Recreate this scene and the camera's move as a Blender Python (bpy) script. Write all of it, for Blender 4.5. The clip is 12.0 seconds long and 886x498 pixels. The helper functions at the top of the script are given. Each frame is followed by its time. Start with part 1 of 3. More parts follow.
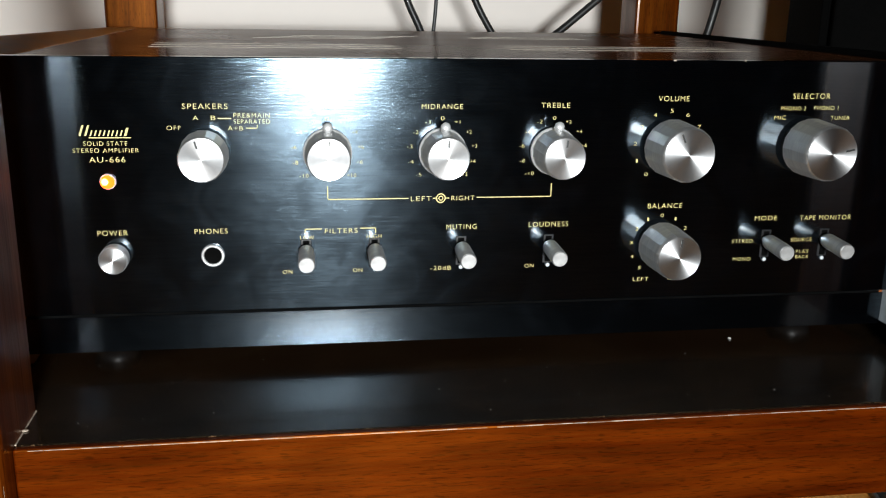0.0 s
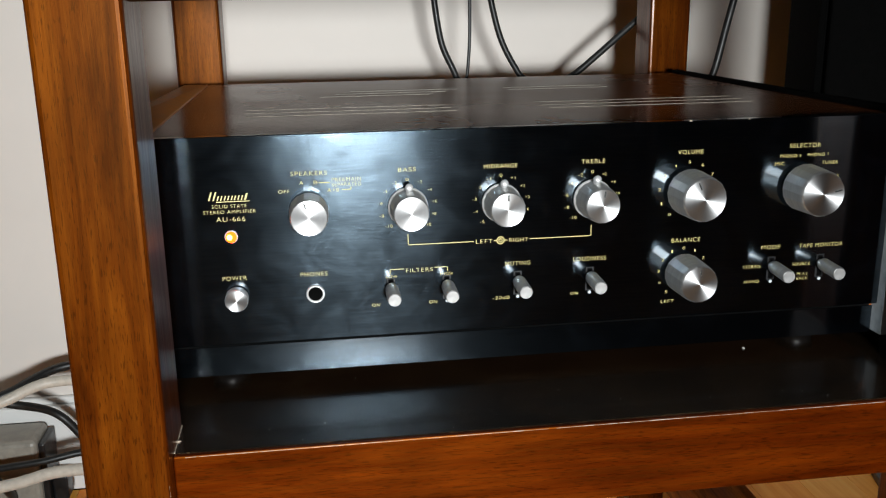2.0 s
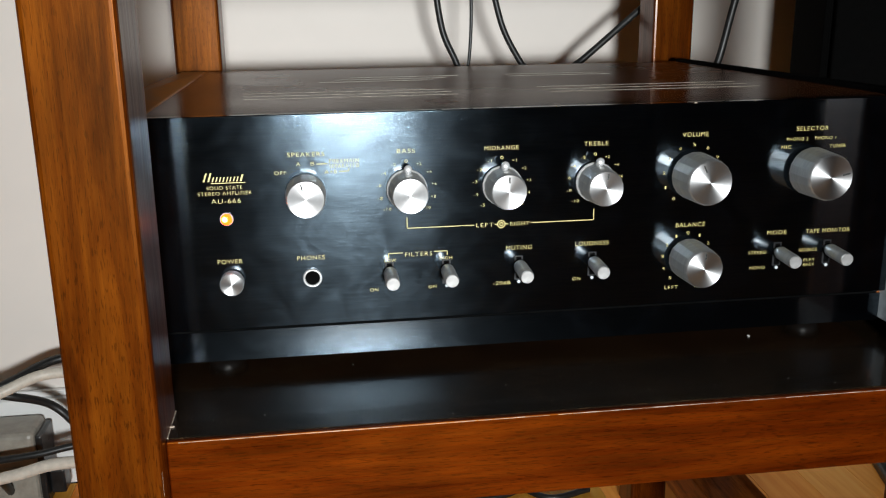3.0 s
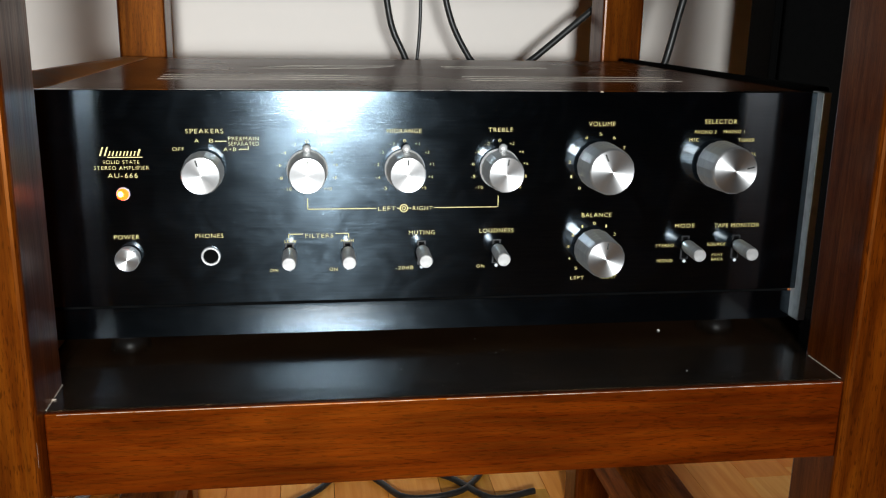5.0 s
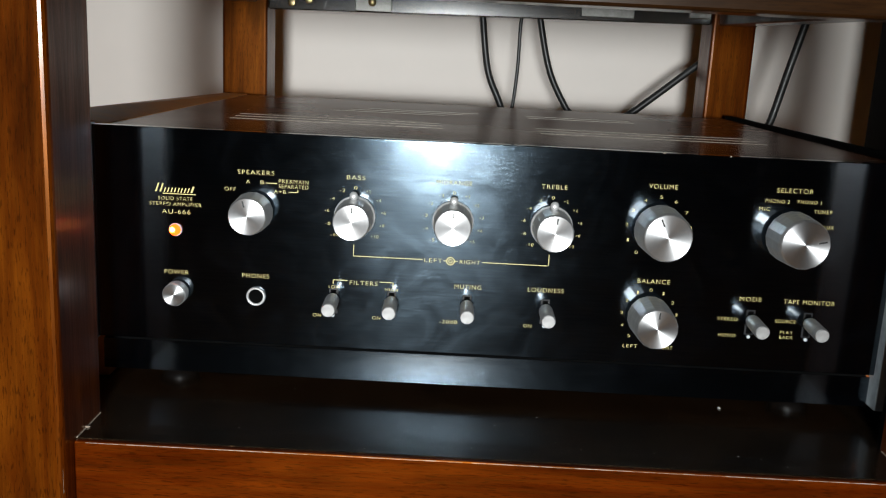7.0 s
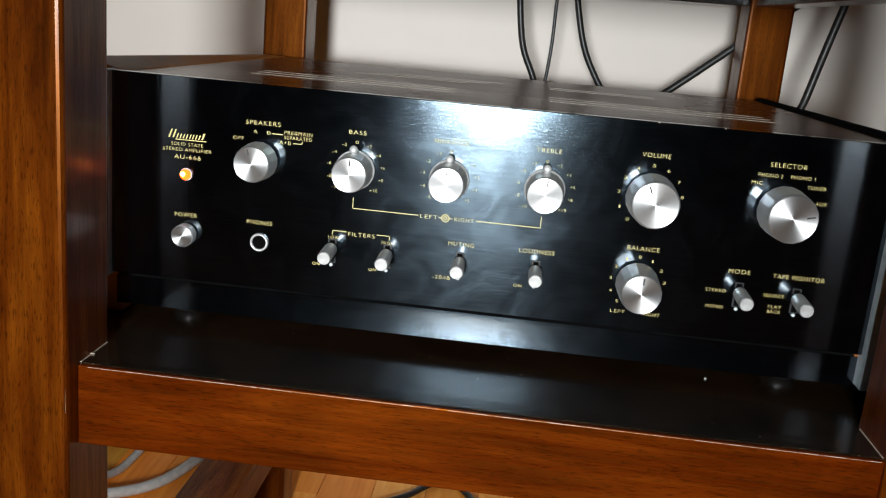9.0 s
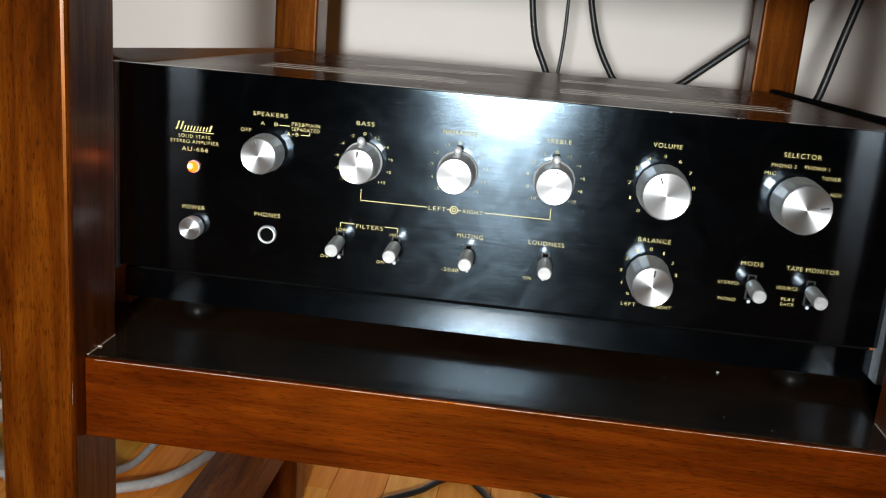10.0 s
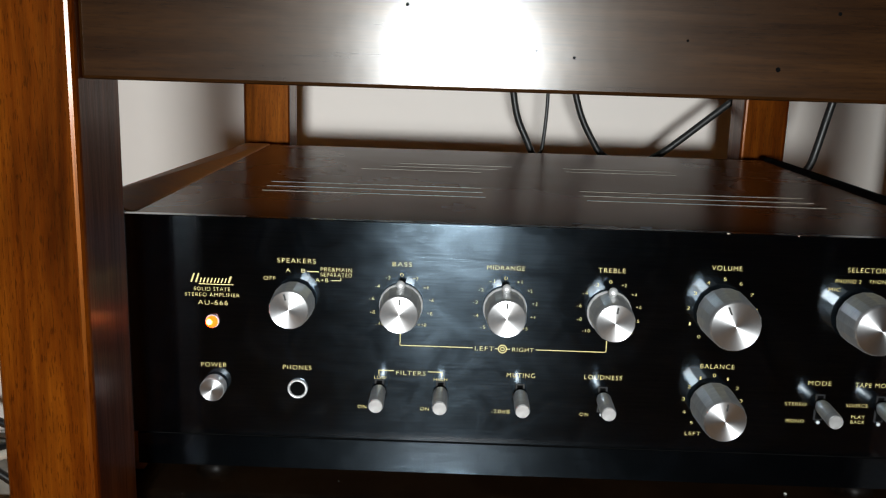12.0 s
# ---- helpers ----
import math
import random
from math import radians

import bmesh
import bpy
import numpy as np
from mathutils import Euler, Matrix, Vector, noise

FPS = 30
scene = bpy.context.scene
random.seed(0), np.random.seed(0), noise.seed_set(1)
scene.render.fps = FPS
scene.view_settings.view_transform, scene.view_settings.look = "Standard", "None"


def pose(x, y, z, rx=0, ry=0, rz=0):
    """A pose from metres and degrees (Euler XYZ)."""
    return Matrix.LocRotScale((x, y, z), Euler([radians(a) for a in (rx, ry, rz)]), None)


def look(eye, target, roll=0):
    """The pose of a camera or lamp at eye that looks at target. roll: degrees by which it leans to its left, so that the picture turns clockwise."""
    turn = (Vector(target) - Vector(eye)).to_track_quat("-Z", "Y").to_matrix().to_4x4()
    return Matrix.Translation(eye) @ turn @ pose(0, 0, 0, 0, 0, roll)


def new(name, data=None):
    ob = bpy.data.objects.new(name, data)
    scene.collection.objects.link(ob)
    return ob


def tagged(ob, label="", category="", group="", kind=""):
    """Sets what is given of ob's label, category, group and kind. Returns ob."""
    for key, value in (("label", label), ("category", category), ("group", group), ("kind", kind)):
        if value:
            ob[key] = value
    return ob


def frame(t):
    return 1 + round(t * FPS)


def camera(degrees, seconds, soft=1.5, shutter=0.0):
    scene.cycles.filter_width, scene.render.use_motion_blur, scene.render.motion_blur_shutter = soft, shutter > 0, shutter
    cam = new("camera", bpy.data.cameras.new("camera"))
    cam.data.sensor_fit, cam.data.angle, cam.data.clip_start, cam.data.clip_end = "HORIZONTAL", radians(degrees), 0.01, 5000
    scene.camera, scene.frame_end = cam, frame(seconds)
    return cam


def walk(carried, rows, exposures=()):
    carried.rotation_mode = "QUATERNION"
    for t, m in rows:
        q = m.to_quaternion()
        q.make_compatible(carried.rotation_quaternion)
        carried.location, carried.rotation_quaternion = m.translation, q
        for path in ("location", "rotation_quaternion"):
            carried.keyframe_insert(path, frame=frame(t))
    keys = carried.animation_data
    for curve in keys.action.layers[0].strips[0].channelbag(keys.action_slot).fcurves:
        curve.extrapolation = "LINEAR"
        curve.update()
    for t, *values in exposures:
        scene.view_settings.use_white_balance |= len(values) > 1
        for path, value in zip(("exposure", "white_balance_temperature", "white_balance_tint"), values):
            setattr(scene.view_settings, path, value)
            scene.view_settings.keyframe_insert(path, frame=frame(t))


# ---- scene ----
cam = camera(50.9, 12.0, 1.2)
PATH = [
    (0, (-0.06, -0.4, 0.169), (0.232, 1.501, -0.378), 1.1),
    (0.5, (-0.066, -0.435, 0.178), (0.207, 1.462, -0.397), 0.2),
    (1, (-0.08, -0.458, 0.193), (0.178, 1.447, -0.36), -0.6),
    (1.5, (-0.093, -0.467, 0.202), (0.172, 1.44, -0.341), -0.8),
    (2, (-0.099, -0.475, 0.207), (0.173, 1.433, -0.326), -0.8),
    (2.5, (-0.098, -0.472, 0.201), (0.166, 1.437, -0.335), -0.9),
    (4.5, (-0.07, -0.463, 0.189), (0.223, 1.446, -0.33), 0.4),
    (5, (-0.047, -0.476, 0.183), (0.227, 1.437, -0.332), 1.0),
    (5.5, (-0.032, -0.478, 0.189), (0.204, 1.444, -0.309), 1.4),
    (6, (-0.018, -0.478, 0.19), (0.172, 1.462, -0.258), 1.7),
    (6.5, (-0.012, -0.47, 0.191), (0.09, 1.479, -0.246), 2.6),
    (7, (-0.002, -0.465, 0.189), (-0.011, 1.486, -0.253), 2.9),
    (9, (0.036, -0.481, 0.182), (-0.108, 1.453, -0.306), 5.1),
    (9.5, (0.04, -0.48, 0.18), (-0.122, 1.451, -0.314), 5.1),
    (10, (0.04, -0.477, 0.179), (-0.138, 1.452, -0.319), 4.8),
    (10.5, (0.023, -0.48, 0.185), (-0.13, 1.452, -0.308), 4.8),
    (11, (-0.001, -0.476, 0.202), (-0.041, 1.473, -0.245), 4.3),
    (11.5, (-0.002, -0.447, 0.218), (-0.024, 1.505, -0.215), 4.1),
    (12, (-0.026, -0.432, 0.224), (-0.046, 1.519, -0.217), 1.8),
]
walk(cam, [(t, look(eye, target, roll)) for t, eye, target, roll in PATH], [(0, 0.1), (0.5, 0.04), (1.0, 0.0), (5, -0.02), (6.5, -0.3), (7, -0.26), (9, -0.05), (10.5, -0.05), (11.5, -0.18), (12, -0.22)])

# ---- world and light ----
world = bpy.data.worlds.new("room_air")
world.use_nodes = True
world.node_tree.nodes["Background"].inputs[0].default_value = (0.9, 0.8, 0.7, 1)
world.node_tree.nodes["Background"].inputs[1].default_value = 0.0
scene.world = world

torch_data = bpy.data.lights.new("torch", "AREA")
torch_data.shape, torch_data.size, torch_data.size_y, torch_data.energy, torch_data.color = "ELLIPSE", 0.165, 0.130, 6.3, (0.955, 1.0, 1.0)
torch_data.spread = radians(90)
torch = new("torch", torch_data)
torch.matrix_world = look((-0.024, -1.2, 0.198), (-0.045, 0.0, 0.13))


# ---- materials ----
def material(name, rough=0.5, metal=0.0, color=(0.5, 0.5, 0.5), **more):
    m = bpy.data.materials.new(name)
    m.use_nodes = True
    b = m.node_tree.nodes["Principled BSDF"]
    b.inputs["Base Color"].default_value = (*color, 1)
    b.inputs["Roughness"].default_value, b.inputs["Metallic"].default_value = rough, metal
    for key, value in more.items():
        b.inputs[key.replace("_", " ")].default_value = value
    return m, m.node_tree, b


def add(tree, kind, **values):
    n = tree.nodes.new(kind)
    for key, value in values.items():
        if key in n.inputs:
            n.inputs[key].default_value = value
    return n


def coords(tree, scale, kind="Object", turn=(0, 0, 0)):
    c = tree.nodes.new("ShaderNodeTexCoord")
    m = tree.nodes.new("ShaderNodeMapping")
    m.inputs["Scale"].default_value = scale
    m.inputs["Rotation"].default_value = turn
    tree.links.new(c.outputs[kind], m.inputs["Vector"])
    return m.outputs["Vector"]


def noisy(tree, vector, scale, detail=4.0, rough=0.55, distort=0.0):
    n = add(tree, "ShaderNodeTexNoise", Scale=scale, Detail=detail, Roughness=rough, Distortion=distort)
    tree.links.new(vector, n.inputs["Vector"])
    return n.outputs["Fac"]


def ramp(tree, value, *stops):
    r = tree.nodes.new("ShaderNodeValToRGB")
    e = r.color_ramp.elements
    while len(e) < len(stops):
        e.new(0.5)
    for k, (at, col) in zip(e, stops):
        k.position = at
        k.color = (*col, 1) if len(col) == 3 else col
    tree.links.new(value, r.inputs["Fac"])
    return r.outputs["Color"]


def blend(tree, mode, fac, a, b):
    n = tree.nodes.new("ShaderNodeMix")
    n.data_type, n.blend_type = "RGBA", mode
    for src, slot in ((fac, 0), (a, 6), (b, 7)):
        if isinstance(src, (int, float)):
            n.inputs[slot].default_value = src
        elif isinstance(src, tuple):
            n.inputs[slot].default_value = (*src, 1)
        else:
            tree.links.new(src, n.inputs[slot])
    return n.outputs[2]


def remap(tree, value, a, b, lo, hi):
    n = tree.nodes.new("ShaderNodeMapRange")
    for k, v in zip(("From Min", "From Max", "To Min", "To Max"), (a, b, lo, hi)):
        n.inputs[k].default_value = v
    tree.links.new(value, n.inputs["Value"])
    return n.outputs["Result"]


def bumped(tree, b, height, strength, distance=0.001, slot="Normal"):
    n = add(tree, "ShaderNodeBump", Strength=strength, Distance=distance)
    tree.links.new(height, n.inputs["Height"])
    tree.links.new(n.outputs["Normal"], b.inputs[slot])


def wood(name, axis, dark, mid, light, rough=0.31, coat=0.32, pores=1.0, gloss=0.72, tint=(1.0, 0.29, 0.028), satin=0.11):
    """Stained, lacquered wood with its grain along axis."""
    m, t, b = material(name, rough, 0.0, Coat_Weight=coat, Coat_Roughness=satin)
    b.inputs["Specular Tint"].default_value = (*tint, 1)
    def along(stretch):
        k = [1.0, 1.0, 1.0]
        k["xyz".index(axis)] = stretch
        return coords(t, k)

    figure = noisy(t, along(0.10), 75.0, 6.0, 0.62, 0.7)
    fine = noisy(t, along(0.022), 1100.0, 4.0, 0.65)
    streak = noisy(t, along(0.035), 330.0, 4.0, 0.6, 0.5)
    patches = noisy(t, along(0.35), 22.0, 3.0, 0.55, 0.8)
    col = ramp(t, figure, (0.28, dark), (0.48, mid), (0.74, light))
    col = blend(t, "MULTIPLY", 0.45, col, ramp(t, fine, (0.36, (0.42, 0.34, 0.28)), (0.54, (1, 1, 1))))
    col = blend(t, "MULTIPLY", 0.4, col, ramp(t, streak, (0.34, (0.45, 0.36, 0.30)), (0.58, (1.1, 1.08, 1.0))))
    col = blend(t, "MULTIPLY", 0.8, col, ramp(t, patches, (0.30, (0.50, 0.36, 0.28)), (0.58, (1.2, 1.2, 1.05))))
    flecks = noisy(t, along(0.11), 1500.0, 1.0, 0.5)
    col = blend(t, "MULTIPLY", 0.6 * min(1.0, pores), col, ramp(t, flecks, (0.355, (0.14, 0.09, 0.06)), (0.405, (1, 1, 1))))
    knots = add(t, "ShaderNodeTexVoronoi", Scale=9.0)
    t.links.new(along(0.5), knots.inputs["Vector"])
    col = blend(t, "MULTIPLY", 0.8, col, ramp(t, knots.outputs["Distance"], (0.035, (0.25, 0.16, 0.10)), (0.11, (1, 1, 1))))
    t.links.new(col, b.inputs["Base Color"])
    t.links.new(remap(t, figure, 0.32, 0.68, gloss * 0.5, gloss * 1.35), b.inputs["Specular IOR Level"])
    t.links.new(remap(t, fine, 0.3, 0.7, rough + 0.12 * pores, rough - 0.08 * pores), b.inputs["Roughness"])
    bumped(t, b, fine, 0.10 * pores, 0.0005)
    wave = noisy(t, coords(t, (1, 1, 1)), 60.0, 2.0)
    bumped(t, b, wave, 0.05, 0.001, "Coat Normal")
    return m


WOOD_Z = wood("stained_wood_upright", "z", (0.028, 0.0044, 0.0003), (0.070, 0.0138, 0.0008), (0.132, 0.034, 0.0020), 0.36, 0.20, 1.0, 0.45, (1.0, 0.32, 0.035), 0.20)
WOOD_X = wood("stained_wood_rail", "x", (0.032, 0.0038, 0.0002), (0.066, 0.0086, 0.0004), (0.115, 0.0190, 0.0008), 0.34, 0.08, 1.0, 0.85)
WOOD_Y = wood("stained_wood_side", "y", (0.05, 0.010, 0.001), (0.15, 0.036, 0.003), (0.28, 0.085, 0.008), 0.5, 0.1, 1.0, 0.2)
WOOD_TOP = wood("dark_stained_wood", "x", (0.011, 0.0042, 0.0014), (0.018, 0.007, 0.002), (0.028, 0.011, 0.003), 0.32, 0.6, 0.4, 0.06, (1, 0.8, 0.6), 0.18)


def shelf_material():
    m, t, b = material("black_brown_shelf", 0.34, 0.0, Coat_Weight=0.55, Coat_Roughness=0.11, Specular_IOR_Level=0.4)
    v = coords(t, (1, 1, 1))
    base = ramp(t, noisy(t, coords(t, (0.1, 1, 1)), 120.0, 5.0), (0.3, (0.0022, 0.0014, 0.0008)), (0.75, (0.007, 0.004, 0.002)))
    specks = ramp(t, noisy(t, v, 1700.0, 2.0, 0.5), (0.56, (0, 0, 0)), (0.66, (0.9, 0.9, 0.9)))
    where = ramp(t, noisy(t, v, 22.0, 3.0), (0.30, (0.15, 0.15, 0.15)), (0.56, (1, 1, 1)))
    mask = blend(t, "MULTIPLY", 1.0, specks, where)
    t.links.new(blend(t, "MIX", mask, base, (0.15, 0.085, 0.042)), b.inputs["Base Color"])
    t.links.new(remap(t, noisy(t, v, 60.0, 4.0), 0.3, 0.7, 0.20, 0.26), b.inputs["Roughness"])
    bumped(t, b, noisy(t, coords(t, (0.15, 1, 1)), 900.0, 3.0), 0.05, 0.0004)
    return m


SHELF = shelf_material()


def brushed_black(name, coat):
    m, t, b = material(name, 0.2, 0.0, (0.004, 0.0045, 0.0055), IOR=1.78, Anisotropic=0.88, Coat_Weight=coat, Coat_Roughness=0.05)
    b.inputs["Specular Tint"].default_value = (0.60, 0.81, 1.0, 1)
    b.inputs["Coat IOR"].default_value = 1.58
    tan = t.nodes.new("ShaderNodeTangent")
    tan.direction_type, tan.axis = "RADIAL", "X"
    t.links.new(tan.outputs[0], b.inputs["Tangent"])
    lines = noisy(t, coords(t, (0.035, 1, 1)), 1500.0, 3.0, 0.7)
    broad = noisy(t, coords(t, (0.05, 1, 1)), 2600.0, 2.0, 0.6)
    smudge = noisy(t, coords(t, (1, 1, 1)), 38.0, 5.0, 0.6, 1.2)
    col = blend(t, "MIX", ramp(t, smudge, (0.5, (0, 0, 0)), (0.8, (0.3, 0.3, 0.3))), (0.0004, 0.0005, 0.0007), (0.0024, 0.0028, 0.004))
    t.links.new(col, b.inputs["Base Color"])
    t.links.new(remap(t, smudge, 0.3, 0.75, 0.112, 0.160), b.inputs["Roughness"])
    t.links.new(remap(t, smudge, 0.35, 0.75, 0.035, 0.06), b.inputs["Coat Roughness"])
    streak = noisy(t, coords(t, (0.03, 1, 1)), 1150.0, 2.0, 0.8)
    t.links.new(remap(t, streak, 0.36, 0.64, 0.46, 0.68), b.inputs["Specular IOR Level"])
    bumped(t, b, blend(t, "ADD", 0.5, lines, broad), 0.11, 0.0003)
    bumped(t, b, blend(t, "ADD", 0.5, lines, broad), 0.03, 0.0003, "Coat Normal")
    return m


PANEL = brushed_black("brushed_black_anodised", 0.9)
SATIN = brushed_black("satin_black_strip", 0.6)


def plain(name, color, rough, metal=0.0, grain=60.0, amount=0.25, bump=0.05, **more):
    m, t, b = material(name, rough, metal, color, **more)
    n = noisy(t, coords(t, (1, 1, 1)), grain, 5.0, 0.6)
    lo = tuple(c * (1 - amount) for c in color)
    hi = tuple(min(1, c * (1 + amount)) for c in color)
    t.links.new(ramp(t, n, (0.3, lo), (0.7, hi)), b.inputs["Base Color"])
    t.links.new(remap(t, n, 0.3, 0.7, max(0.03, rough - 0.06), rough + 0.08), b.inputs["Roughness"])
    bumped(t, b, noisy(t, coords(t, (1, 1, 1)), grain * 9, 3.0), bump, 0.0004)
    return m


def spun_aluminium():
    m, t, b = material("spun_aluminium", 0.3, 1.0, (0.80, 0.79, 0.77), Anisotropic=0.82, Anisotropic_Rotation=0.25)
    tan = t.nodes.new("ShaderNodeTangent")
    tan.direction_type, tan.axis = "RADIAL", "Y"
    t.links.new(tan.outputs[0], b.inputs["Tangent"])
    n = noisy(t, coords(t, (1, 1, 1)), 130.0, 3.0)
    t.links.new(ramp(t, n, (0.3, (0.66, 0.66, 0.67)), (0.7, (0.74, 0.74, 0.75))), b.inputs["Base Color"])
    spots = noisy(t, coords(t, (1, 1, 1)), 1100.0, 3.0, 0.6)
    t.links.new(remap(t, spots, 0.45, 0.8, 0.34, 0.37), b.inputs["Roughness"])
    return m


def turned_metal():
    """Lathe-turned knob sides: the fine grooves run round the axis."""
    m, t, b = material("turned_knob_side", 0.6, 1.0, (0.7, 0.7, 0.7), Anisotropic=0.45, Anisotropic_Rotation=0.25)
    tan = t.nodes.new("ShaderNodeTangent")
    tan.direction_type, tan.axis = "RADIAL", "Y"
    t.links.new(tan.outputs[0], b.inputs["Tangent"])
    n = noisy(t, coords(t, (1, 6, 1)), 120.0, 2.0)
    t.links.new(ramp(t, n, (0.3, (0.62, 0.62, 0.63)), (0.65, (0.74, 0.74, 0.73))), b.inputs["Base Color"])
    t.links.new(remap(t, n, 0.3, 0.75, 0.40, 0.46), b.inputs["Roughness"])
    return m


SPUN = spun_aluminium()
ALU = plain("satin_aluminium", (0.72, 0.72, 0.72), 0.40, 0.55, 300.0, 0.15)
KNOB = turned_metal()
LEVER_FACE = plain("worn_lever_face", (0.52, 0.52, 0.52), 0.40, 0.7, 200.0, 0.15, 0.0)
TRIM = plain("pale_trim_metal", (0.56, 0.60, 0.62), 0.5, 0.25, 120.0, 0.25)
BLACK = plain("black_enamel", (0.012, 0.012, 0.013), 0.33, 0.0, 90.0, 0.4)
# Near-black without gloss: the shade of gaps and holes put into the colour.
PIT = plain("recess_shade", (0.003, 0.003, 0.003), 0.8, 0.0, 90.0, 0.3, 0.02, Specular_IOR_Level=0.0)
WOOD_SIDE = plain("lacquered_orange_side", (0.66, 0.24, 0.05), 0.42, 0.0, 40.0, 0.15, 0.01, Specular_IOR_Level=0.1)
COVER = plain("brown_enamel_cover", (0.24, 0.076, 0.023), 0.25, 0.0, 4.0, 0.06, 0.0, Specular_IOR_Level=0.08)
# Pale colour stands in for the light caught along the vent lips.
LIP = plain("vent_edge_glint", (0.38, 0.33, 0.27), 0.4, 0.0, 900.0, 0.6)
GOLD = plain("gold_print", (0.66, 0.54, 0.20), 0.5, 0.0, 900.0, 0.25)
INK = plain("black_ink", (0.01, 0.01, 0.01), 0.5)
RUBBER = plain("black_cable_sheath", (0.012, 0.012, 0.012), 0.42, 0.0, 200.0, 0.4)
GREY_CABLE = plain("grey_cable_sheath", (0.42, 0.41, 0.40), 0.42, 0.0, 150.0, 0.15)
WHITE_CABLE = plain("cream_cable_sheath", (0.66, 0.60, 0.52), 0.42, 0.0, 150.0, 0.12)
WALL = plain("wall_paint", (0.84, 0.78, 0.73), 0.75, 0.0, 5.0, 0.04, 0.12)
# Unseen walls and ceiling are made dark so they bounce little light.
DIM_WALL = plain("unseen_wall_dimming", (0.12, 0.124, 0.13), 0.8, 0.0, 5.0, 0.06, 0.1)
WHITE = plain("white_gloss_paint", (0.88, 0.88, 0.87), 0.4, 0.0, 9.0, 0.04)
CASE = plain("grey_plastic_case", (0.30, 0.275, 0.235), 0.38, 0.0, 80.0, 0.2)
CLOTH = plain("black_vinyl", (0.002, 0.002, 0.002), 0.8, 0.0, 300.0, 0.4, 0.02, Specular_IOR_Level=0.03)
ZINC = plain("zinc_plate", (0.26, 0.255, 0.24), 0.45, 0.9, 200.0, 0.25)
BRASS = plain("brass_screw", (0.62, 0.50, 0.26), 0.35, 1.0, 200.0, 0.2)
FLECK = plain("dust_fleck", (0.66, 0.64, 0.60), 0.8, 0.0, 500.0, 0.3)
STRIP = plain("dull_silver_strip", (0.58, 0.62, 0.64), 0.38, 0.3, 160.0, 0.2)
WEAR = plain("bare_worn_edge", (0.46, 0.37, 0.29), 0.6, 0.0, 500.0, 0.6)


def floor_material():
    m, t, b = material("oak_plank", 0.5, 0.0, Specular_IOR_Level=0.15)
    info = t.nodes.new("ShaderNodeObjectInfo")
    grain = noisy(t, coords(t, (1, 0.06, 1)), 110.0, 5.0)
    a = ramp(t, grain, (0.3, (0.76, 0.25, 0.030)), (0.7, (0.92, 0.40, 0.075)))
    tint = ramp(t, info.outputs["Random"], (0.0, (0.66, 0.88, 0.72)), (0.3, (1.0, 0.80, 0.60)), (0.6, (1.08, 1.05, 1.1)), (1.0, (1.2, 1.5, 2.2)))
    t.links.new(blend(t, "MULTIPLY", 1.0, a, tint), b.inputs["Base Color"])
    bumped(t, b, grain, 0.1, 0.0005)
    return m


OAK = floor_material()


def pilot_material():
    m, t, b = material("glowing_amber_lens", 0.2, 0.0, (0.45, 0.06, 0.008))
    b.inputs["Emission Color"].default_value = (1.0, 0.05, 0.003, 1)
    b.inputs["Emission Strength"].default_value = 9.0
    return m


AMBER = pilot_material()
HOT = material("glowing_amber_core", 0.2, 0.0, (1.0, 0.6, 0.2))
HOT[2].inputs["Emission Color"].default_value = (1.0, 0.60, 0.10, 1)
HOT[2].inputs["Emission Strength"].default_value = 9.0
HOT = HOT[0]


# ---- building helpers ----
def mesh_of(bm, name, mat, smooth=False):
    me = bpy.data.meshes.new(name)
    bmesh.ops.recalc_face_normals(bm, faces=bm.faces)
    bm.to_mesh(me)
    bm.free()
    me.materials.append(mat)
    if smooth:
        for p in me.polygons:
            p.use_smooth = True
    return me


def part(name, bm, mat, parent=None, label="", smooth=False, at=None):
    ob = new(name, mesh_of(bm, name, mat, smooth))
    if at is not None:
        ob.matrix_basis = at
    if parent is not None:
        ob.parent = parent
    if label:
        tagged(ob, label)
    return ob


def box(x0, x1, y0, y1, z0, z1, bevel=0.0, segments=2, bm=None):
    bm = bm or bmesh.new()
    made = bmesh.ops.create_cube(bm, size=1.0, matrix=Matrix.Translation(((x0 + x1) / 2, (y0 + y1) / 2, (z0 + z1) / 2)) @ Matrix.Diagonal((x1 - x0, y1 - y0, z1 - z0, 1)))
    if bevel:
        edges = list({e for v in made["verts"] for e in v.link_edges})
        bmesh.ops.bevel(bm, geom=edges, offset=bevel, segments=segments, profile=0.5, affect="EDGES")
    return bm


def lathe(profile, sides, bm=None, turn=0.0, cap=True):
    """Rings of (radius, y) about the y axis, joined in order and capped."""
    bm = bm or bmesh.new()
    rings = []
    for r, y in profile:
        rings.append([bm.verts.new((r * math.sin(turn + math.tau * i / sides), y, r * math.cos(turn + math.tau * i / sides))) for i in range(sides)])
    for a, b in zip(rings, rings[1:]):
        for i in range(sides):
            j = (i + 1) % sides
            bm.faces.new((a[i], a[j], b[j], b[i]))
    if cap:
        bm.faces.new(rings[0])
        bm.faces.new(list(reversed(rings[-1])))
    return bm


